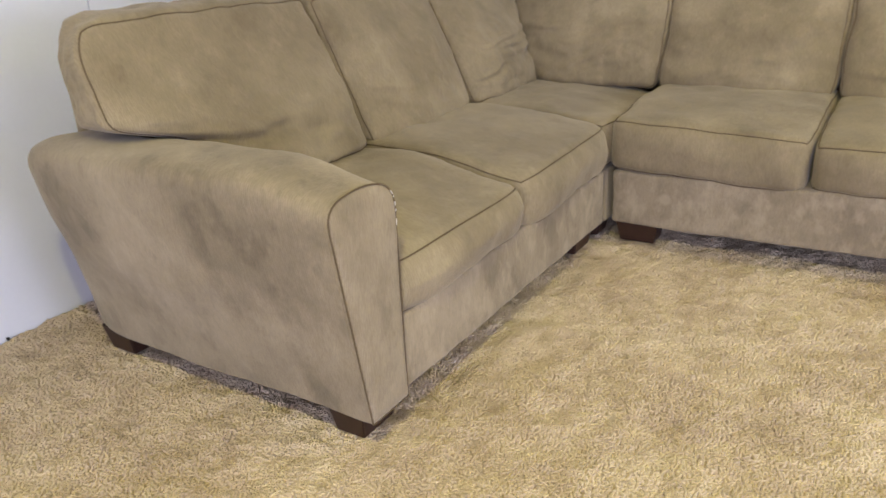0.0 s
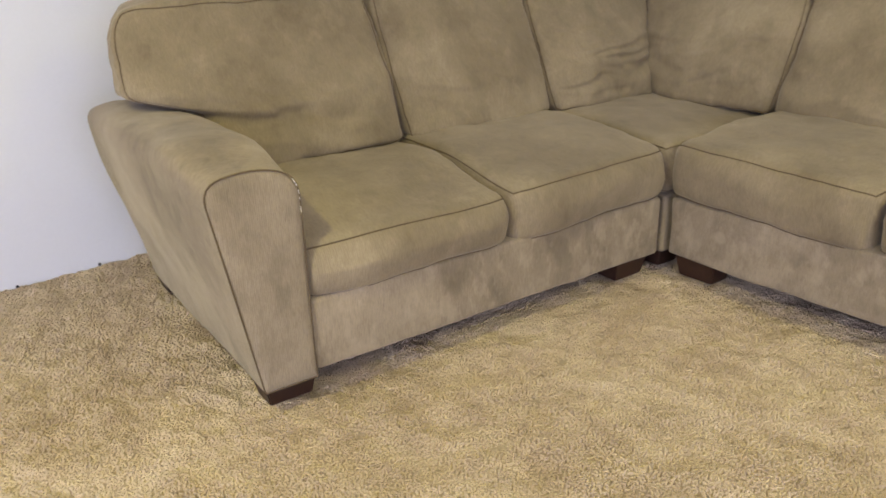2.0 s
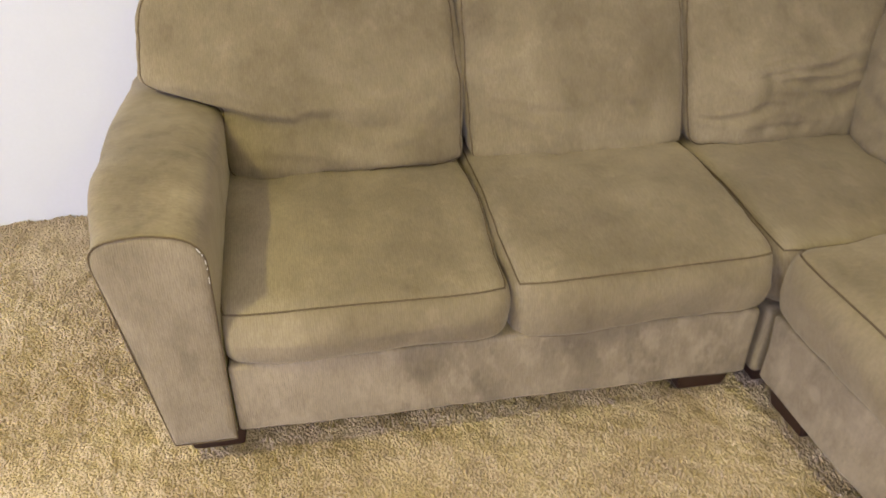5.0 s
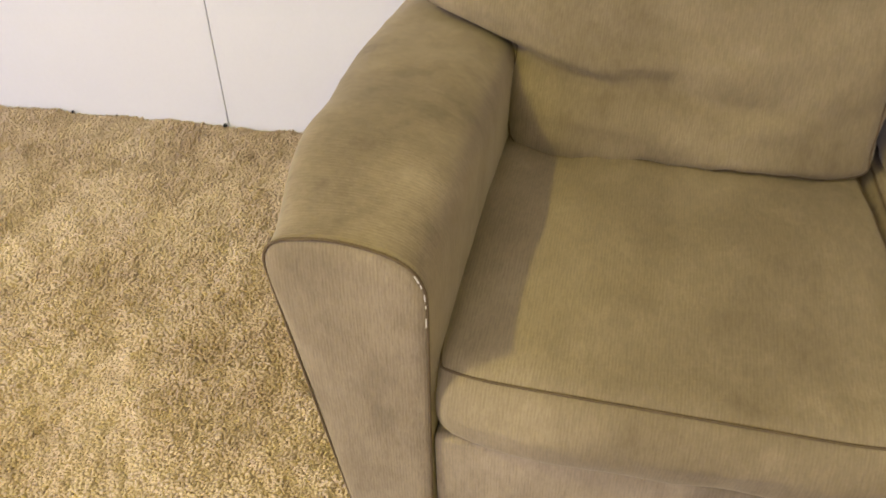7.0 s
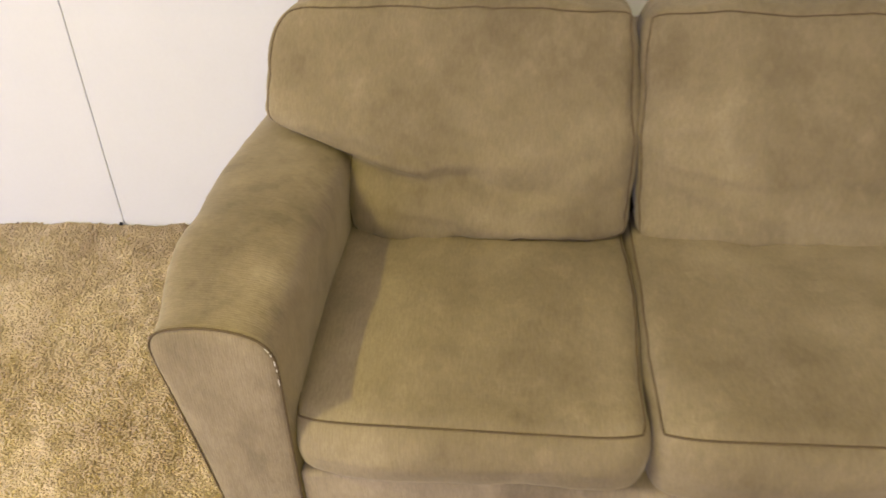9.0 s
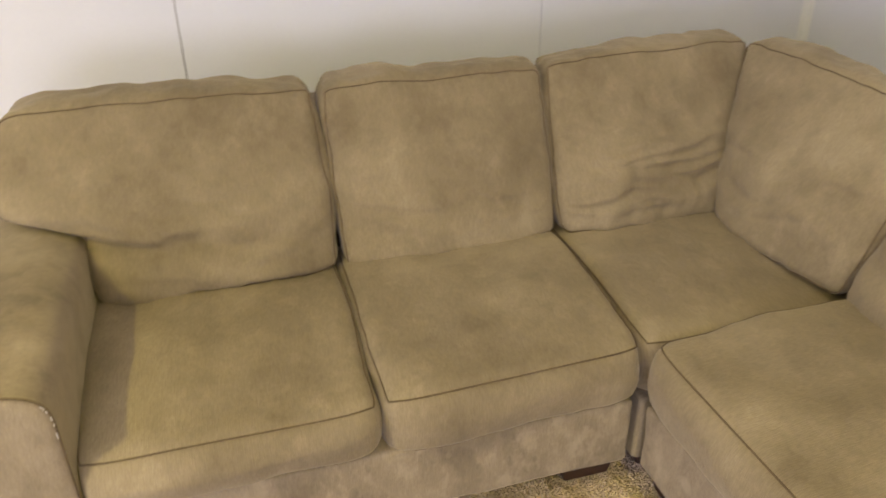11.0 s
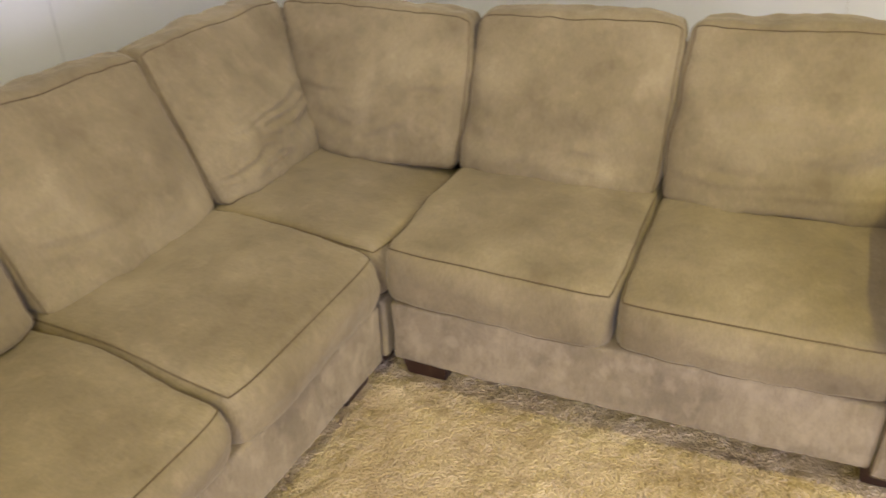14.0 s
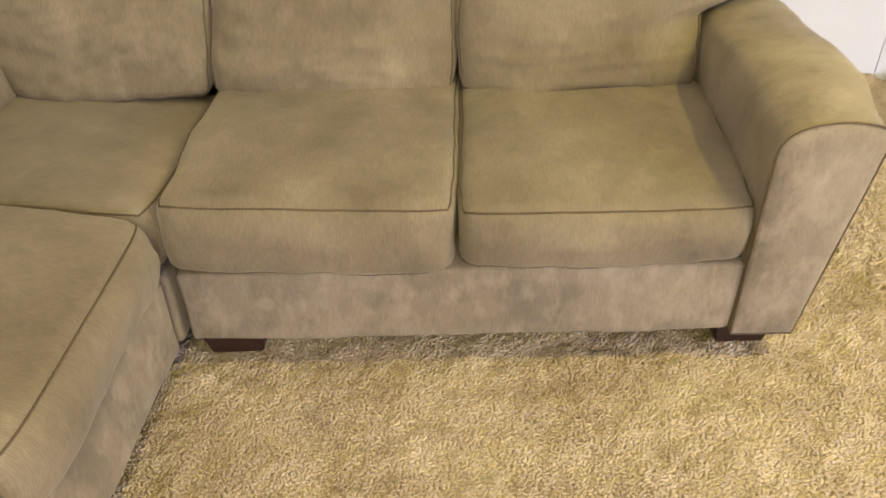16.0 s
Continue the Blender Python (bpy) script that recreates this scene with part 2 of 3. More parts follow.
def box_part(name, wing, a0, a1, d0, d1, z0, z1, r, mat, parent, seed, waves=((6, 0.004),), seg=(12, 8, 6), bulge=0.0, label=""):
    half = ((a1 - a0) / 2, (d1 - d0) / 2, (z1 - z0) / 2)
    mid = ((a1 + a0) / 2, (d1 + d0) / 2, (z1 + z0) / 2)
    s = Soft(half, r, ((0, 0), (0, bulge), (0, 0)), waves, seed, lambda v: wing(mid[0] + v.x, mid[1] + v.y, mid[2] + v.z))
    return mesh_object(name, *s.mesh(seg), mat, parent, label)


def foot(wing, a0, a1, d0, d1, parent, height=0.075, taper=0.014):
    top = [(a0, d0), (a1, d0), (a1, d1), (a0, d1)]
    low = [(a0 + taper, d0 + taper), (a1 - taper, d0 + taper), (a1 - taper, d1 - taper), (a0 + taper, d1 - taper)]
    bm = bmesh.new()
    vs = [bm.verts.new(wing(*p, 0.0)) for p in low] + [bm.verts.new(wing(*p, height)) for p in top]
    for f in ((0, 1, 2, 3), (4, 5, 6, 7), (0, 1, 5, 4), (1, 2, 6, 5), (2, 3, 7, 6), (3, 0, 4, 7)):
        bm.faces.new([vs[i] for i in f])
    bmesh.ops.bevel(bm, geom=bm.edges[:], offset=0.003, segments=2, affect="EDGES")
    bm.verts.ensure_lookup_table()
    for i, v in enumerate(bm.verts):
        v.index = i
    ob = mesh_object("foot", [v.co.copy() for v in bm.verts], [[v.index for v in f.verts] for f in bm.faces], WOOD, parent, "dark brown tapered wooden foot", False)
    bm.free()
    return ob


def seat_cushion(wing, a0, a1, d0, d1, z0, z1, mat, parent, seed, drop=0.044, crown=0.010, front=0.014, tilt=0.0):
    half = ((a1 - a0) / 2, (d1 - d0) / 2, (z1 - z0) / 2)
    mid = ((a1 + a0) / 2, (d1 + d0) / 2, (z1 + z0) / 2)

    def warp(v):
        # the front slopes down, its corners are round in plan, and the sides draw in towards the front
        t = (v.y + half[1]) / (2 * half[1])
        e = min(1.0, abs(v.x) / half[0])
        x = v.x * (1 - 0.010 * step(t, 0.75, 1.0))
        up = (v.z + half[2]) / (2 * half[2])
        y = v.y - 0.024 * e ** 8 * step(t, 0.6, 1.0) + 0.012 * math.sin(math.pi * max(0, min(1, up))) * step(t, 0.8, 1.0)
        sag = tilt * v.x / half[0] * step(t, 0.1, 0.9)
        z = v.z - sag - (drop * step(t, 0.45, 1.05) + 0.006 * e ** 6) * step(up, 0.2, 0.9)
        return wing(mid[0] + x, mid[1] + y, mid[2] + z)

    s = Soft(half, 0.032, ((0.004, 0.004), (0.0, front), (0.0, crown)), ((4.5, 0.010), (11, 0.006), (24, 0.0025)), seed, warp)
    ob = mesh_object("seat_cushion", *s.mesh((26, 24, 8)), mat, parent)
    mesh_object("piping", *tube(s.rim(2, 1), 0.0021), PIPING, ob)
    mesh_object("piping", *tube(s.rim(2, -1), 0.0021), PIPING, ob)
    return ob


def back_cushion(wing, left, right, mat, parent, seed, z0=0.440, z1=0.875, lean=0.20, thick=0.165, d0=0.012, waves=((4, 0.013), (10, 0.008), (26, 0.004)), belly=0.020, crease=0.009, crown=0.015, peak=0.0, end=0.0):
    """left and right: the cushion's two sides as functions of the height share 0 to 1.
    peak lifts the top of the left side; end is how far the right side wraps over an arm, with a rolled fold there."""
    hx, hy, hz = 0.3, thick / 2, (z1 - z0) / 2

    def warp(v):
        s = (v.z + hz) / (2 * hz)
        sc = max(0.0, min(1.0, s))
        lo, hi = left(sc), right(sc)
        share = (v.x + hx) / (2 * hx)
        e = min(1.0, abs(v.x) / hx)
        # round corners, a fuller lower third, creases across the lower half
        draw = 0.005 * step(sc, 0.7, 1.0) + 0.005 * step(1 - sc, 0.75, 1.0)
        a = lo + draw + (hi - lo - 2 * draw) * share
        front = (v.y + hy) / (2 * hy)
        a -= math.copysign(0.010 * e ** 4 * max(0.0, 1 - front), v.x)
        full = 0.046 * (1 - sc) ** 2 * (1 - e ** 4) + 0.022 * math.sin(math.pi * min(1, sc * 1.15)) ** 1.5 * (1 - e ** 4)
        fold = crease * noise.noise(Vector((a * 5 + seed, s * 15 + 2.5 * noise.noise(Vector((a * 4, s * 3, seed))), seed))) * step(sc, 0.02, 0.2) * step(0.85 - sc, 0.0, 0.35) * (1 - e ** 6)
        if crease > 0.02:
            fold = crease * (0.35 - abs(noise.noise(Vector((a * 3.5 + s * 5, s * 11 + 1.5 * noise.noise(Vector((a * 5, s * 4, seed))), seed))))) * step(sc, 0.02, 0.2) * step(0.75 - sc, 0.0, 0.3) * (1 - e ** 6)
        if end:
            # the cushion rolls forward over the seat below a slanting crease that starts where the arm begins
            near = step(share, 0.05, 0.75) * min(1.0, end / 0.024)
            line = 0.30 + 0.10 * (share - 0.75) + 0.03 * noise.noise(Vector((a * 7, seed, 0)))
            fold += near * (0.020 * math.exp(-((sc - line + 0.13) / 0.10) ** 2) - 0.011 * math.exp(-((sc - line) / 0.05) ** 2) + 0.010 * math.exp(-((sc - line - 0.07) / 0.04) ** 2))
            a += end * front * step(share, 0.75, 1.0) * step(sc, 0.42, 0.55)
        slim = 1 - 0.22 * step(sc, 0.5, 1.0) - (0.16 * step(share, 0.72, 1.0) if end else 0)
        d = d0 - lean * s + (v.y - hy) * slim + (full + fold) * front
        z = z0 + (z1 - z0) * s - 0.010 * e ** 8 * step(sc, 0.8, 1.0) + peak * (0.5 - share) * step(sc, 0.3, 1.0)
        pucker = (0.006 * noise.noise(Vector((a * 9, seed, 0))) - 0.012 * max(0.0, 0.25 - abs(noise.noise(Vector((a * 7, seed + 5, v.y * 4)))))) * step(sc, 0.82, 1.0)
        return wing(a, d, z + pucker)

    s = Soft((hx, hy, hz), 0.029, ((0.008, 0.008), (0.02, belly), (0, crown)), waves, seed, warp)
    ob = mesh_object("back_cushion", *s.mesh((40, 8, 60)), mat, parent)
    mesh_object("piping", *tube(s.rim(1, 1), 0.0021), PIPING, ob)
    mesh_object("piping", *tube(s.rim(1, -1), 0.0021), PIPING, ob)
    return ob


def arm(wing, a_in, d0, d1, mat, face, parent, seed, worn, wide):
    """A tall arm with a domed top; its outer side slopes in towards the floor."""
    corners = [(a_in, 0.07, 0.004), (a_in, 0.566, 0.075), (a_in + 0.105, 0.594, 0.07), (a_in + 0.210 + wide, 0.574, 0.045), (a_in + 0.129 + wide, 0.07, 0.004)]
    prof = dense(round_profile(corners), 0.02)
    n = len(prof)
    mid = sum(prof, Vector((0, 0))) / n
    ds = [d0 + 0.0, d0 + 0.008, d0 + 0.02, d0 + 0.04, d0 + 0.07] + [d0 + 0.07 + (d1 - d0 - 0.076) * i / 26 for i in range(1, 27)] + [d1]
    verts, faces = [], []
    for row, d in enumerate(ds):
        shrink = {0: 0.055, 1: 0.033, 2: 0.018, 3: 0.007, 4: 0.002}.get(row, 0.0)
        for p in prof:
            q = p + (mid - p).normalized() * shrink
            w = noise.noise(Vector((q.x * 7, d * 6, q.y * 7 + seed))) * 0.006 + noise.noise(Vector((q.x * 16, d * 15, q.y * 16 + seed))) * 0.003
            if row > len(ds) - 3:
                w = 0
            q = q + (q - mid).normalized() * w
            # the padding swells behind the front panel
            fat = step(d1 - d, 0.0, 0.2)
            q.x += ((0.020 if worn else 0.006) + 0.006 * step(d, -0.25, 0.25)) * fat * step(q.x, a_in + 0.06, a_in + 0.16) * step(q.y, 0.1, 0.5)
            if worn:
                q.x += 0.018 * step(d1 - d, 0.15, 0.6) * step(d, -0.40, -0.30) * step(q.x, a_in + 0.06, a_in + 0.16) * step(q.y, 0.1, 0.5)
            q.x -= 0.008 * fat * step(-q.x, -a_in - 0.04, -a_in) * step(q.y, 0.3, 0.5)
            q.y += (0.031 + 0.010 * step(d, -0.25, 0.25)) * fat * step(q.y, 0.40, 0.56)
            verts.append(wing(q.x, d, q.y))
    for r in range(len(ds) - 1):
        for k in range(n):
            j = (k + 1) % n
            faces.append([r * n + k, r * n + j, (r + 1) * n + j, (r + 1) * n + k])
    faces.append(list(range(n)))
    faces.append([(len(ds) - 1) * n + k for k in range(n)])
    ob = mesh_object("arm", verts, faces, mat, parent)
    # upright front panel, slightly padded
    pv, pf = [], []
    rings = [(0.0, 0.0), (0.0, 0.005), (0.010, 0.009), (0.03, 0.012), (0.055, 0.013)]
    for inset, out in rings:
        for p in prof:
            q = p + (mid - p).normalized() * inset
            pv.append(wing(q.x, d1 + out + (noise.noise(Vector((q.x * 14, q.y * 9, seed))) * 0.003 if inset else 0), q.y))
    for r in range(len(rings) - 1):
        for k in range(n):
            j = (k + 1) % n
            pf.append([r * n + k, r * n + j, (r + 1) * n + j, (r + 1) * n + k])
    pf.append([(len(rings) - 1) * n + k for k in range(n)])
    panel = mesh_object("front_panel", pv, pf, face, ob)
    cord = [wing(p.x, d1 + 0.006, p.y) for p in prof]
    mesh_object("piping", *tube(cord, 0.0021), PIPING, ob)
    if worn:
        # a few bare threads where the cord has worn through
        side = [p for p in prof if p.x < a_in + 0.026 and 0.468 < p.y < 0.56]
        side.sort(key=lambda p: -p.y)
        pts = [wing(p.x + 0.001, d1 + 0.0088, p.y) for p in side]
        for i in range(len(pts) - 1):
            share = (0.75, 0.3, 0.55, 0.2, 0.65)[i % 5]
            mesh_object("worn_thread", *tube([pts[i], pts[i] * (1 - share) + pts[i + 1] * share], 0.0009, False), THREAD, ob, "bare whitish thread on worn cord")
    return ob


def wing_section(wing, label, along, across, rail, face, seed, worn, tall, a_in, wide, drop, lift):
    base = new("sofa_section")
    base.location = wing(1.2, 0.05, 0)
    tagged(base, label, "sofa", "sectional sofa")
    bpy.context.view_layer.update()
    box_part("base", wing, 0.545, a_in - 0.003, -0.40, 0.525, 0.076, 0.262, 0.012, rail, base, seed, ((5, 0.006), (13, 0.003)), (20, 8, 6))
    box_part("dust_cover", wing, 0.58, 1.80, -0.38, 0.48, 0.066, 0.0715, 0.002, LINING, base, seed, (), (2, 2, 2))
    box_part("back_frame", wing, 0.548, 1.80, -0.43, -0.26, 0.072, 0.79, 0.03, along, base, seed + 1)
    arm(wing, a_in, -0.395, 0.526, across, face, base, seed + 2, worn, wide)
    seat_cushion(wing, 0.527, 1.141, -0.12, 0.532, 0.252, 0.447 + lift, along, base, seed + 3, drop - lift, tilt=lift)
    seat_cushion(wing, 1.143, a_in + 0.007, -0.12, 0.527, 0.252, 0.447, along, base, seed + 4, drop)
    back_cushion(wing, lambda s: 0.521 - 0.015 * s, lambda s: 1.133, along, base, seed + 5, z1=tall)
    back_cushion(wing, lambda s: 1.133 + 0.006 * s, lambda s: 1.745 + (0.166 if worn else 0.150) * step(s, 0.34, 0.50) - 0.026 * step(s, 0.80, 1.0) - 0.006 * s, along, base, seed + 6, z1=tall + 0.008, end=0.024 if worn else 0.006)
    foot(wing, 0.552, 0.698, 0.39, 0.495, base)
    foot(wing, a_in - 0.020, a_in + 0.117, 0.39, 0.495, base)
    foot(wing, 0.552, 0.690, -0.41, -0.30, base)
    foot(wing, a_in - 0.020, a_in + 0.115, -0.41, -0.29, base)
    return base


wing_section(wing_left, "taupe ribbed fabric sofa section with worn-corded padded arm", FABRIC_Y, ARM_X, RAIL_Y, ARM_Y, 3, True, 0.870, 1.745, 0.0, 0.056, 0.010)
wing_section(wing_right, "taupe ribbed fabric sofa section with padded arm", FABRIC_X, ARM_Y, RAIL_X, RAIL_X, 21, False, 0.893, 1.755, 0.008, 0.044, 0.012)

corner = new("corner_sofa_section")
tagged(corner, "taupe ribbed fabric corner seat joining two sofa sections", "sofa", "sectional sofa")
box_part("base", wing_left, -0.42, 0.528, -0.42, 0.528, 0.072, 0.262, 0.015, FABRIC_X, corner, 40)
box_part("back_frame", wing_left, -0.42, 0.535, -0.43, -0.26, 0.272, 0.80, 0.03, FABRIC_X, corner, 41)
box_part("back_frame", wing_right, -0.25, 0.535, -0.43, -0.26, 0.272, 0.80, 0.03, FABRIC_X, corner, 42)
seat_cushion(wing_left, -0.10, 0.527, -0.10, 0.527, 0.262, 0.449, FABRIC_Y, corner, 43, 0.030, 0.01, 0.0)
CREASE = ((4, 0.012), (10, 0.009), (26, 0.005))
back_cushion(wing_left, lambda s: 0.005 - 0.173 * s, lambda s: 0.520 - 0.015 * s, FABRIC_Y, corner, 44, z1=0.884, lean=0.217, thick=0.15, waves=CREASE, crease=0.030, crown=0.010, peak=0.018)
back_cushion(wing_right, lambda s: 0.005 - 0.207 * s, lambda s: 0.520 - 0.012 * s, FABRIC_X, corner, 45, z1=0.890, lean=0.183, thick=0.15, waves=CREASE, crease=0.008, crown=0.010, peak=0.018)
foot(wing_left, 0.38, 0.495, 0.38, 0.495, corner)
foot(wing_left, -0.40, -0.28, -0.40, -0.28, corner)

# ---- room ----
# the room stands turned by about three degrees to the sofa
SLOPE = 0.054
CORNER = Vector((-0.872, 0.930))
ALONG_N = Vector((1, SLOPE)).normalized()
ALONG_W = Vector((SLOPE, -1)).normalized()
EAST, SOUTH = 5.8, -6.0


def slab(name, p, q, depth, z0, z1, mat, parent=None, bevel=0.0):
    """An upright slab from p to q in plan; its thickness goes to the left of that way."""
    p, q = Vector(p), Vector(q)
    t = (q - p).normalized()
    n = Vector((-t.y, t.x)) * depth
    vs = [(*p, z0), (*q, z0), (*(q + n), z0), (*(p + n), z0), (*p, z1), (*q, z1), (*(q + n), z1), (*(p + n), z1)]
    fs = [(0, 1, 2, 3), (4, 5, 6, 7), (0, 1, 5, 4), (1, 2, 6, 5), (2, 3, 7, 6), (3, 0, 4, 7)]
    if bevel:
        bm = bmesh.new()
        bv = [bm.verts.new(v) for v in vs]
        for f in fs:
            bm.faces.new([bv[i] for i in f])
        bmesh.ops.bevel(bm, geom=bm.edges[:], offset=bevel, segments=2, affect="EDGES")
        for i, v in enumerate(bm.verts):
            v.index = i
        vs, fs = [v.co.copy() for v in bm.verts], [[v.index for v in f.verts] for f in bm.faces]
        bm.free()
    return mesh_object(name, vs, fs, mat, parent, "", False)


def wall_y(x):
    return CORNER.y + SLOPE * (x - CORNER.x)


def wall_x(y):
    return CORNER.x - SLOPE * (y - CORNER.y)


def panelled(name, way, inward, cuts, label, joint):
    """A wall of sheet panels with narrow dark joints, cut at metres from the room's corner."""
    left = Vector((-way.y, way.x)).dot(inward) > 0
    sign = 1 if left else -1
    back = CORNER - inward * 0.008
    body = slab(name, back + way * cuts[0], back + way * cuts[-1], -0.12 * sign, -0.02, CEIL, joint)
    tagged(body, label, "wall", kind="structure")
    for s0, s1 in zip(cuts, cuts[1:]):
        slab("panel", back + way * (s0 + 0.0014), back + way * (s1 - 0.0014), 0.008 * sign, -0.02, CEIL, WALL, body, 0.001)
    return body


panelled("wall_west", ALONG_W, ALONG_N, [0.0, 1.185, 2.405, 3.625, 4.845, 6.065, 7.05], "white painted sheet-panel wall with dark vertical joints", GAP)
panelled("wall_north", ALONG_N, ALONG_W, [0.0, 1.205, 2.425, 3.645, 4.865, 6.75], "white painted sheet-panel wall with faint vertical joints", FAINT)


def corner_trim():
    """A slim angle strip over the joint of the two panelled walls."""
    c = CORNER
    n, w = ALONG_N, ALONG_W
    plan = [c, c + n * 0.03, c + n * 0.03 + w * 0.004, c + n * 0.006 + w * 0.006, c + n * 0.004 + w * 0.03, c + w * 0.03]
    k = len(plan)
    vs = [(*p, 0.01) for p in plan] + [(*p, CEIL - 0.002) for p in plan]
    fs = [list(range(k)), list(range(k, 2 * k))] + [[i, (i + 1) % k, k + (i + 1) % k, k + i] for i in range(k)]
    ob = mesh_object("trim", vs, fs, FRAME, None, "", False)
    return tagged(ob, "slim white corner trim between panelled walls", "trim", kind="structure")


corner_trim()


def solid(name, lo, hi, mat, label, category, parent=None):
    vs = [(x, y, z) for z in (lo[2], hi[2]) for x, y in ((lo[0], lo[1]), (hi[0], lo[1]), (hi[0], hi[1]), (lo[0], hi[1]))]
    fs = [(0, 1, 2, 3), (4, 5, 6, 7), (0, 1, 5, 4), (1, 2, 6, 5), (2, 3, 7, 6), (3, 0, 4, 7)]
    ob = mesh_object(name, vs, fs, mat, parent, "", False)
    if not parent:
        tagged(ob, label, category, kind="structure")
    return ob


def windowed(name, lo, hi, axis, w0, w1, s0, s1):
    """A wall with one window opening through it; axis 0: the wall runs along x, 1: along y."""
    bm = bmesh.new()
    k = axis

    def block(a0, a1, z0, z1):
        l, h = list(lo), list(hi)
        l[k], h[k], l[2], h[2] = a0, a1, z0, z1
        v = [bm.verts.new((x, y, z)) for z in (l[2], h[2]) for x, y in ((l[0], l[1]), (h[0], l[1]), (h[0], h[1]), (l[0], h[1]))]
        for f in ((0, 1, 2, 3), (4, 5, 6, 7), (0, 1, 5, 4), (1, 2, 6, 5), (2, 3, 7, 6), (3, 0, 4, 7)):
            bm.faces.new([v[i] for i in f])

    block(lo[k], w0, 0, CEIL)
    block(w1, hi[k], 0, CEIL)
    block(w0, w1, 0, s0)
    block(w0, w1, s1, CEIL)
    for i, v in enumerate(bm.verts):
        v.index = i
    ob = mesh_object(name, [v.co.copy() for v in bm.verts], [[v.index for v in f.verts] for f in bm.faces], WALL, None, "", False)
    bm.free()
    return tagged(ob, "plain white painted wall with a wide window opening", "wall", kind="structure")


windowed("wall_south", (-0.75, SOUTH - 0.12, 0), (EAST + 0.12, SOUTH, CEIL), 0, 1.5, 3.7, 0.15, 1.75)
windowed("wall_east", (EAST, SOUTH + 0.002, 0), (EAST + 0.12, wall_y(EAST) + 0.12, CEIL), 1, -3.9, -1.7, 0.15, 1.75)
solid("ceiling", (-1.05, SOUTH - 0.13, CEIL), (EAST + 0.13, 1.5, CEIL + 0.1), CEILING, "plain white ceiling", "ceiling")


def ceiling_lamp(place):
    """A shallow round ceiling fitting: a rim and a backing plate above the light."""
    x, y, z = place
    th = new("ceiling_lamp")
    th.location = (x, y, CEIL)
    tagged(th, "round white flush ceiling lamp", "ceiling lamp", "ceiling lamps")
    bpy.context.view_layer.update()
    n = 32
    prof = [(0.0, CEIL), (0.15, CEIL), (0.15, CEIL - 0.05), (0.142, CEIL - 0.05), (0.14, CEIL - 0.02), (0.0, CEIL - 0.02)]
    vs, fs = [], []
    for r, zz in prof[1:5]:
        vs += [(x + r * math.cos(2 * math.pi * k / n), y + r * math.sin(2 * math.pi * k / n), zz - 0.002) for k in range(n)]
    for r in range(3):
        fs += [[r * n + k, r * n + (k + 1) % n, (r + 1) * n + (k + 1) % n, (r + 1) * n + k] for k in range(n)]
    fs += [list(range(n)), [3 * n + k for k in range(n)]]
    mesh_object("rim", vs, fs, FRAME, th)


ceiling_lamp(LAMP_A)
ceiling_lamp(LAMP_B)
# unseen fitting added to go with the corner fill light
ceiling_lamp(FILL_C)
ceiling_lamp(LAMP_D)

# ---- carpet ----
def ground_height(x, y):
    h = 0.004 * noise.noise(Vector((x * 1.3, y * 1.3, 0))) + 0.007 * noise.noise(Vector((x * 5, y * 5, 3))) + 0.008 * noise.noise(Vector((x * 13, y * 13, 5))) + 0.0035 * noise.noise(Vector((x * 30, y * 30, 9)))
    # the loose edge rides up against the north wall
    return h + 0.03 * step(y - wall_y(x), -0.10, -0.02) * step(x, 1.9, 2.2) * step(2.80 - x, 0.0, 0.06)


nx, ny = 150, 170
gx, gy = np.linspace(-1.0, EAST + 0.1, nx), np.linspace(SOUTH - 0.1, 1.4, ny)
gv = [(x, y, ground_height(x, y) - 0.010) for y in gy for x in gx]
gf = [[j * nx + i, j * nx + i + 1, (j + 1) * nx + i + 1, (j + 1) * nx + i] for j in range(ny - 1) for i in range(nx - 1)]
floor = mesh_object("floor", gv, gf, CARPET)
tagged(floor, "beige carpeted floor, backing under the pile", "floor", kind="structure")


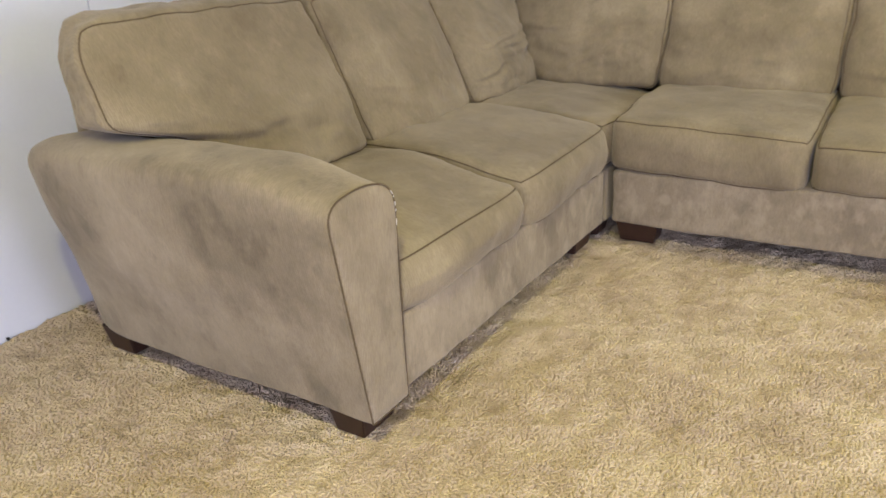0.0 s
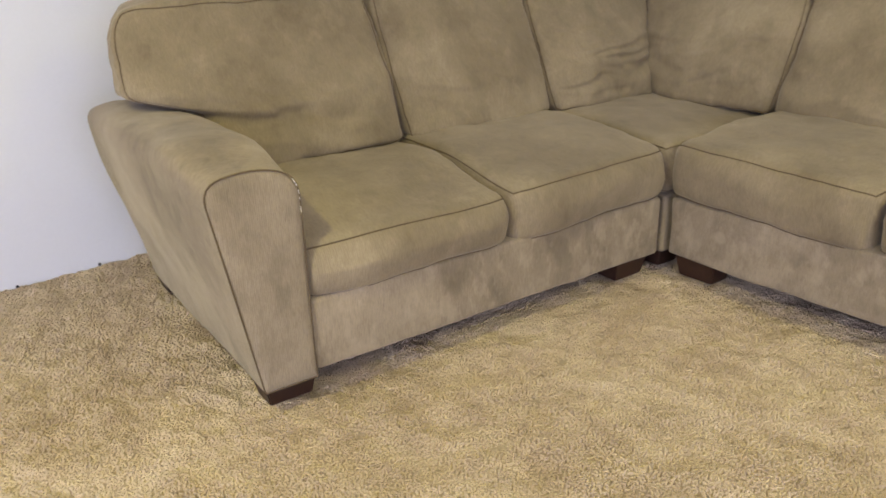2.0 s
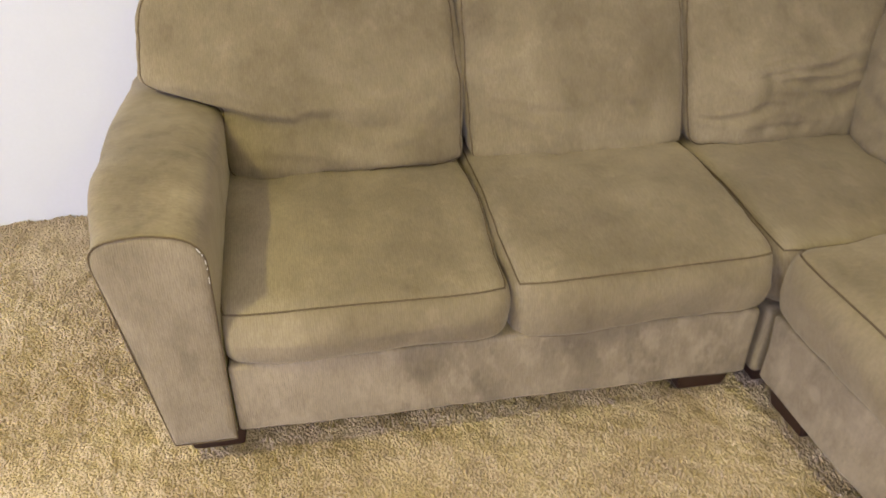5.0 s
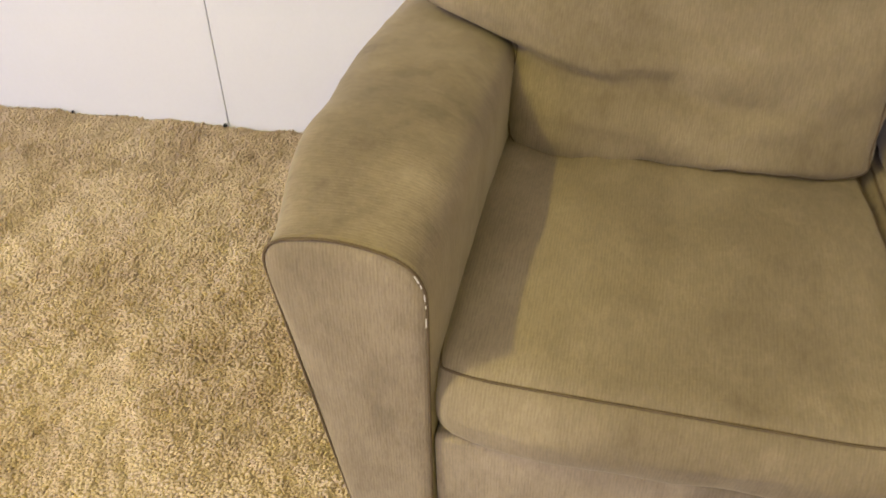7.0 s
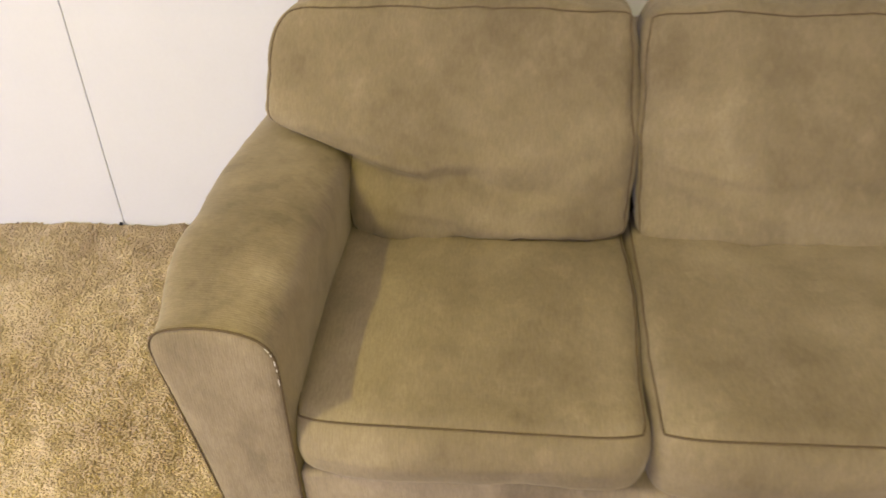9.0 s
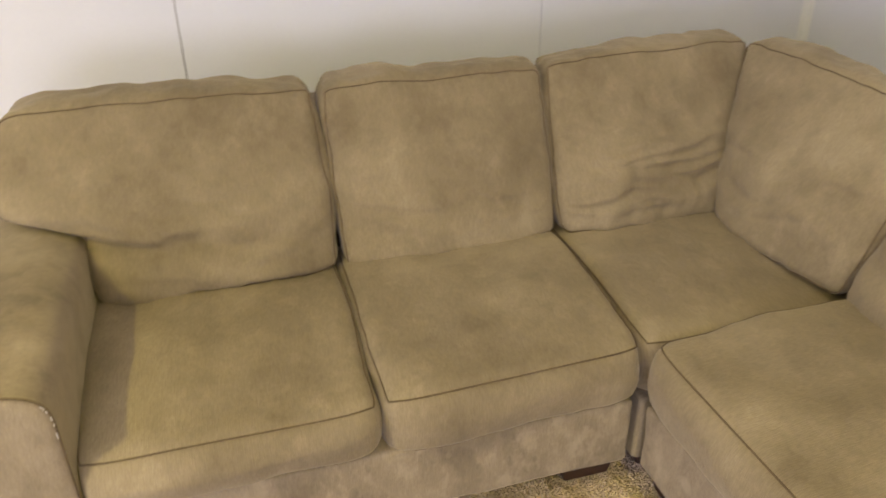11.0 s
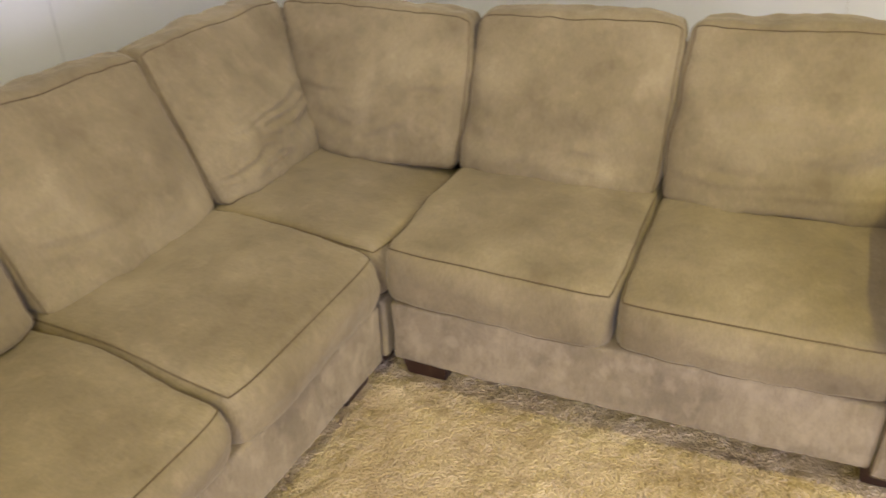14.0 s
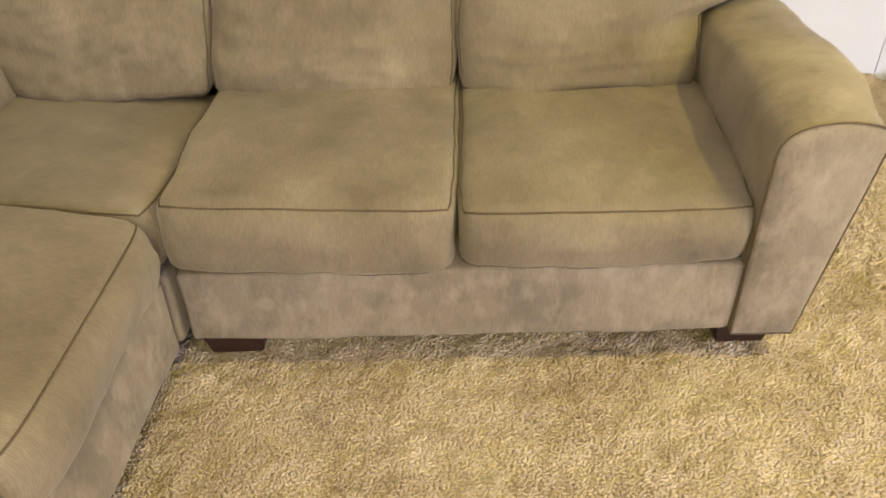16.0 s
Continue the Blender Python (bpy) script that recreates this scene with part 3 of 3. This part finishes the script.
def tufts(name, x0, x1, y0, y1, gap, size, seed):
    """Short leaning tufts of yarn, three-sided, over one stretch of floor."""
    rng = np.random.default_rng(seed)
    xs, ys = np.meshgrid(np.arange(x0, x1, gap), np.arange(y0, y1, gap))
    xs = xs.ravel() + rng.uniform(-0.6, 0.6, xs.size) * gap
    ys = ys.ravel() + rng.uniform(-0.6, 0.6, ys.size) * gap
    keep = (xs > wall_x(ys) + 0.004) & (ys < wall_y(xs) - 0.004)
    xs, ys = xs[keep], ys[keep]
    n = xs.size
    low = np.array([ground_height(x, y) for x, y in zip(xs, ys)]) - 0.012
    sway = np.array([noise.noise(Vector((x * 9, y * 9, 7))) for x, y in zip(xs, ys)])
    clump = np.array([noise.noise(Vector((x * 48, y * 48, 27))) for x, y in zip(xs, ys)])
    swirl = np.array([noise.noise(Vector((x * 4, y * 4, 17))) for x, y in zip(xs, ys)]) * 4
    h = size * rng.uniform(0.9, 1.1, n) * (1 + 0.42 * sway + 0.42 * clump)
    lean = size * (0.1 + 0.5 * rng.random(n))
    way = swirl + rng.normal(0, 1.0, n)
    tip = np.stack([xs + lean * np.cos(way), ys + lean * np.sin(way), low + h], 1)
    turn = rng.uniform(0, 6.28, n)
    r = gap * rng.uniform(0.85, 1.15, n)
    verts = np.empty((n, 6, 3))
    for k in range(3):
        ang = turn + k * 2.0944
        verts[:, k] = np.stack([xs + r * np.cos(ang), ys + r * np.sin(ang), low], 1)
        verts[:, 3 + k] = tip + np.stack([0.74 * r * np.cos(ang + 0.5), 0.74 * r * np.sin(ang + 0.5), 0 * r], 1)
    idx = np.arange(n)[:, None] * 6
    tris = np.concatenate([idx + np.array(t) for t in ((3, 4, 5), (0, 1, 4), (0, 4, 3), (1, 2, 5), (1, 5, 4), (2, 0, 3), (2, 3, 5))], 1).reshape(-1, 3)
    me = bpy.data.meshes.new(name)
    me.vertices.add(n * 6)
    me.vertices.foreach_set("co", verts.ravel())
    me.loops.add(tris.size)
    me.loops.foreach_set("vertex_index", tris.ravel().astype(np.int32))
    me.polygons.add(len(tris))
    me.polygons.foreach_set("loop_start", np.arange(0, tris.size, 3, dtype=np.int32))
    me.polygons.foreach_set("use_smooth", np.ones(len(tris), dtype=bool))
    me.update(calc_edges=True)
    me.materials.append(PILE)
    ob = new(name, me)
    return tagged(ob, "beige cut-pile carpet with trodden swirls", "carpet", kind="stuff")


tufts("carpet_pile", 0.25, 2.2, -2.6, -0.15, 0.0058, 0.0074, 1)
tufts("carpet_pile", -0.9, 0.6, -3.5, -1.75, 0.0062, 0.0086, 2)
tufts("carpet_pile", 0.6, 2.3, -3.4, -2.6, 0.0085, 0.0088, 3)
tufts("carpet_pile", 1.7, 3.4, -0.15, 1.2, 0.0085, 0.0088, 4)
tufts("carpet_pile", 2.2, 3.2, -2.6, -0.15, 0.010, 0.012, 5)
tufts("carpet_pile", -0.9, 0.25, -1.75, -0.15, 0.014, 0.014, 6)
tufts("carpet_pile", -0.9, 1.7, -0.15, 1.1, 0.014, 0.014, 7)
tufts("carpet_pile", -0.9, 0.6, -5.0, -3.5, 0.012, 0.013, 8)


def carpet_offcut():
    """A loose piece of the same carpet that lies on the floor along the north wall."""
    half = (0.42, 0.33, 0.016)
    warp = lambda v: Vector((3.19 + v.x + 0.11 * v.y, 0.79 + v.y + SLOPE * v.x, 0.020 + v.z + 0.008 * noise.noise(Vector((v.x * 6, v.y * 6, 2)))))
    soft = Soft(half, 0.010, ((0, 0), (0, 0), (0, 0.006)), ((30, 0.004), (70, 0.003)), 61, warp)
    ob = mesh_object("carpet_offcut", *soft.mesh((60, 50, 2)), PILE)
    tagged(ob, "loose beige carpet offcut lying along the wall", "carpet offcut")


carpet_offcut()


def chip(x, y, size):
    """A crumb of dark debris at the carpet's edge."""
    bm = bmesh.new()
    bmesh.ops.create_icosphere(bm, subdivisions=2, radius=size)
    for i, v in enumerate(bm.verts):
        v.index = i
        v.co = v.co * (1 + 0.5 * noise.noise(v.co * 220)) + Vector((x, y, size * 0.8 + ground_height(x, y)))
    ob = mesh_object("debris", [v.co.copy() for v in bm.verts], [[v.index for v in f.verts] for f in bm.faces], LINING, None, "", False)
    bm.free()
    tagged(ob, "small dark crumb of debris on the carpet edge", "debris", "crumbs along the wall")


for y, size in ((-3.20, 0.0045), (-2.695, 0.006), (-1.97, 0.005), (-2.23, 0.0045), (-3.05, 0.003)):
    chip(wall_x(y) + 0.012, y, size)
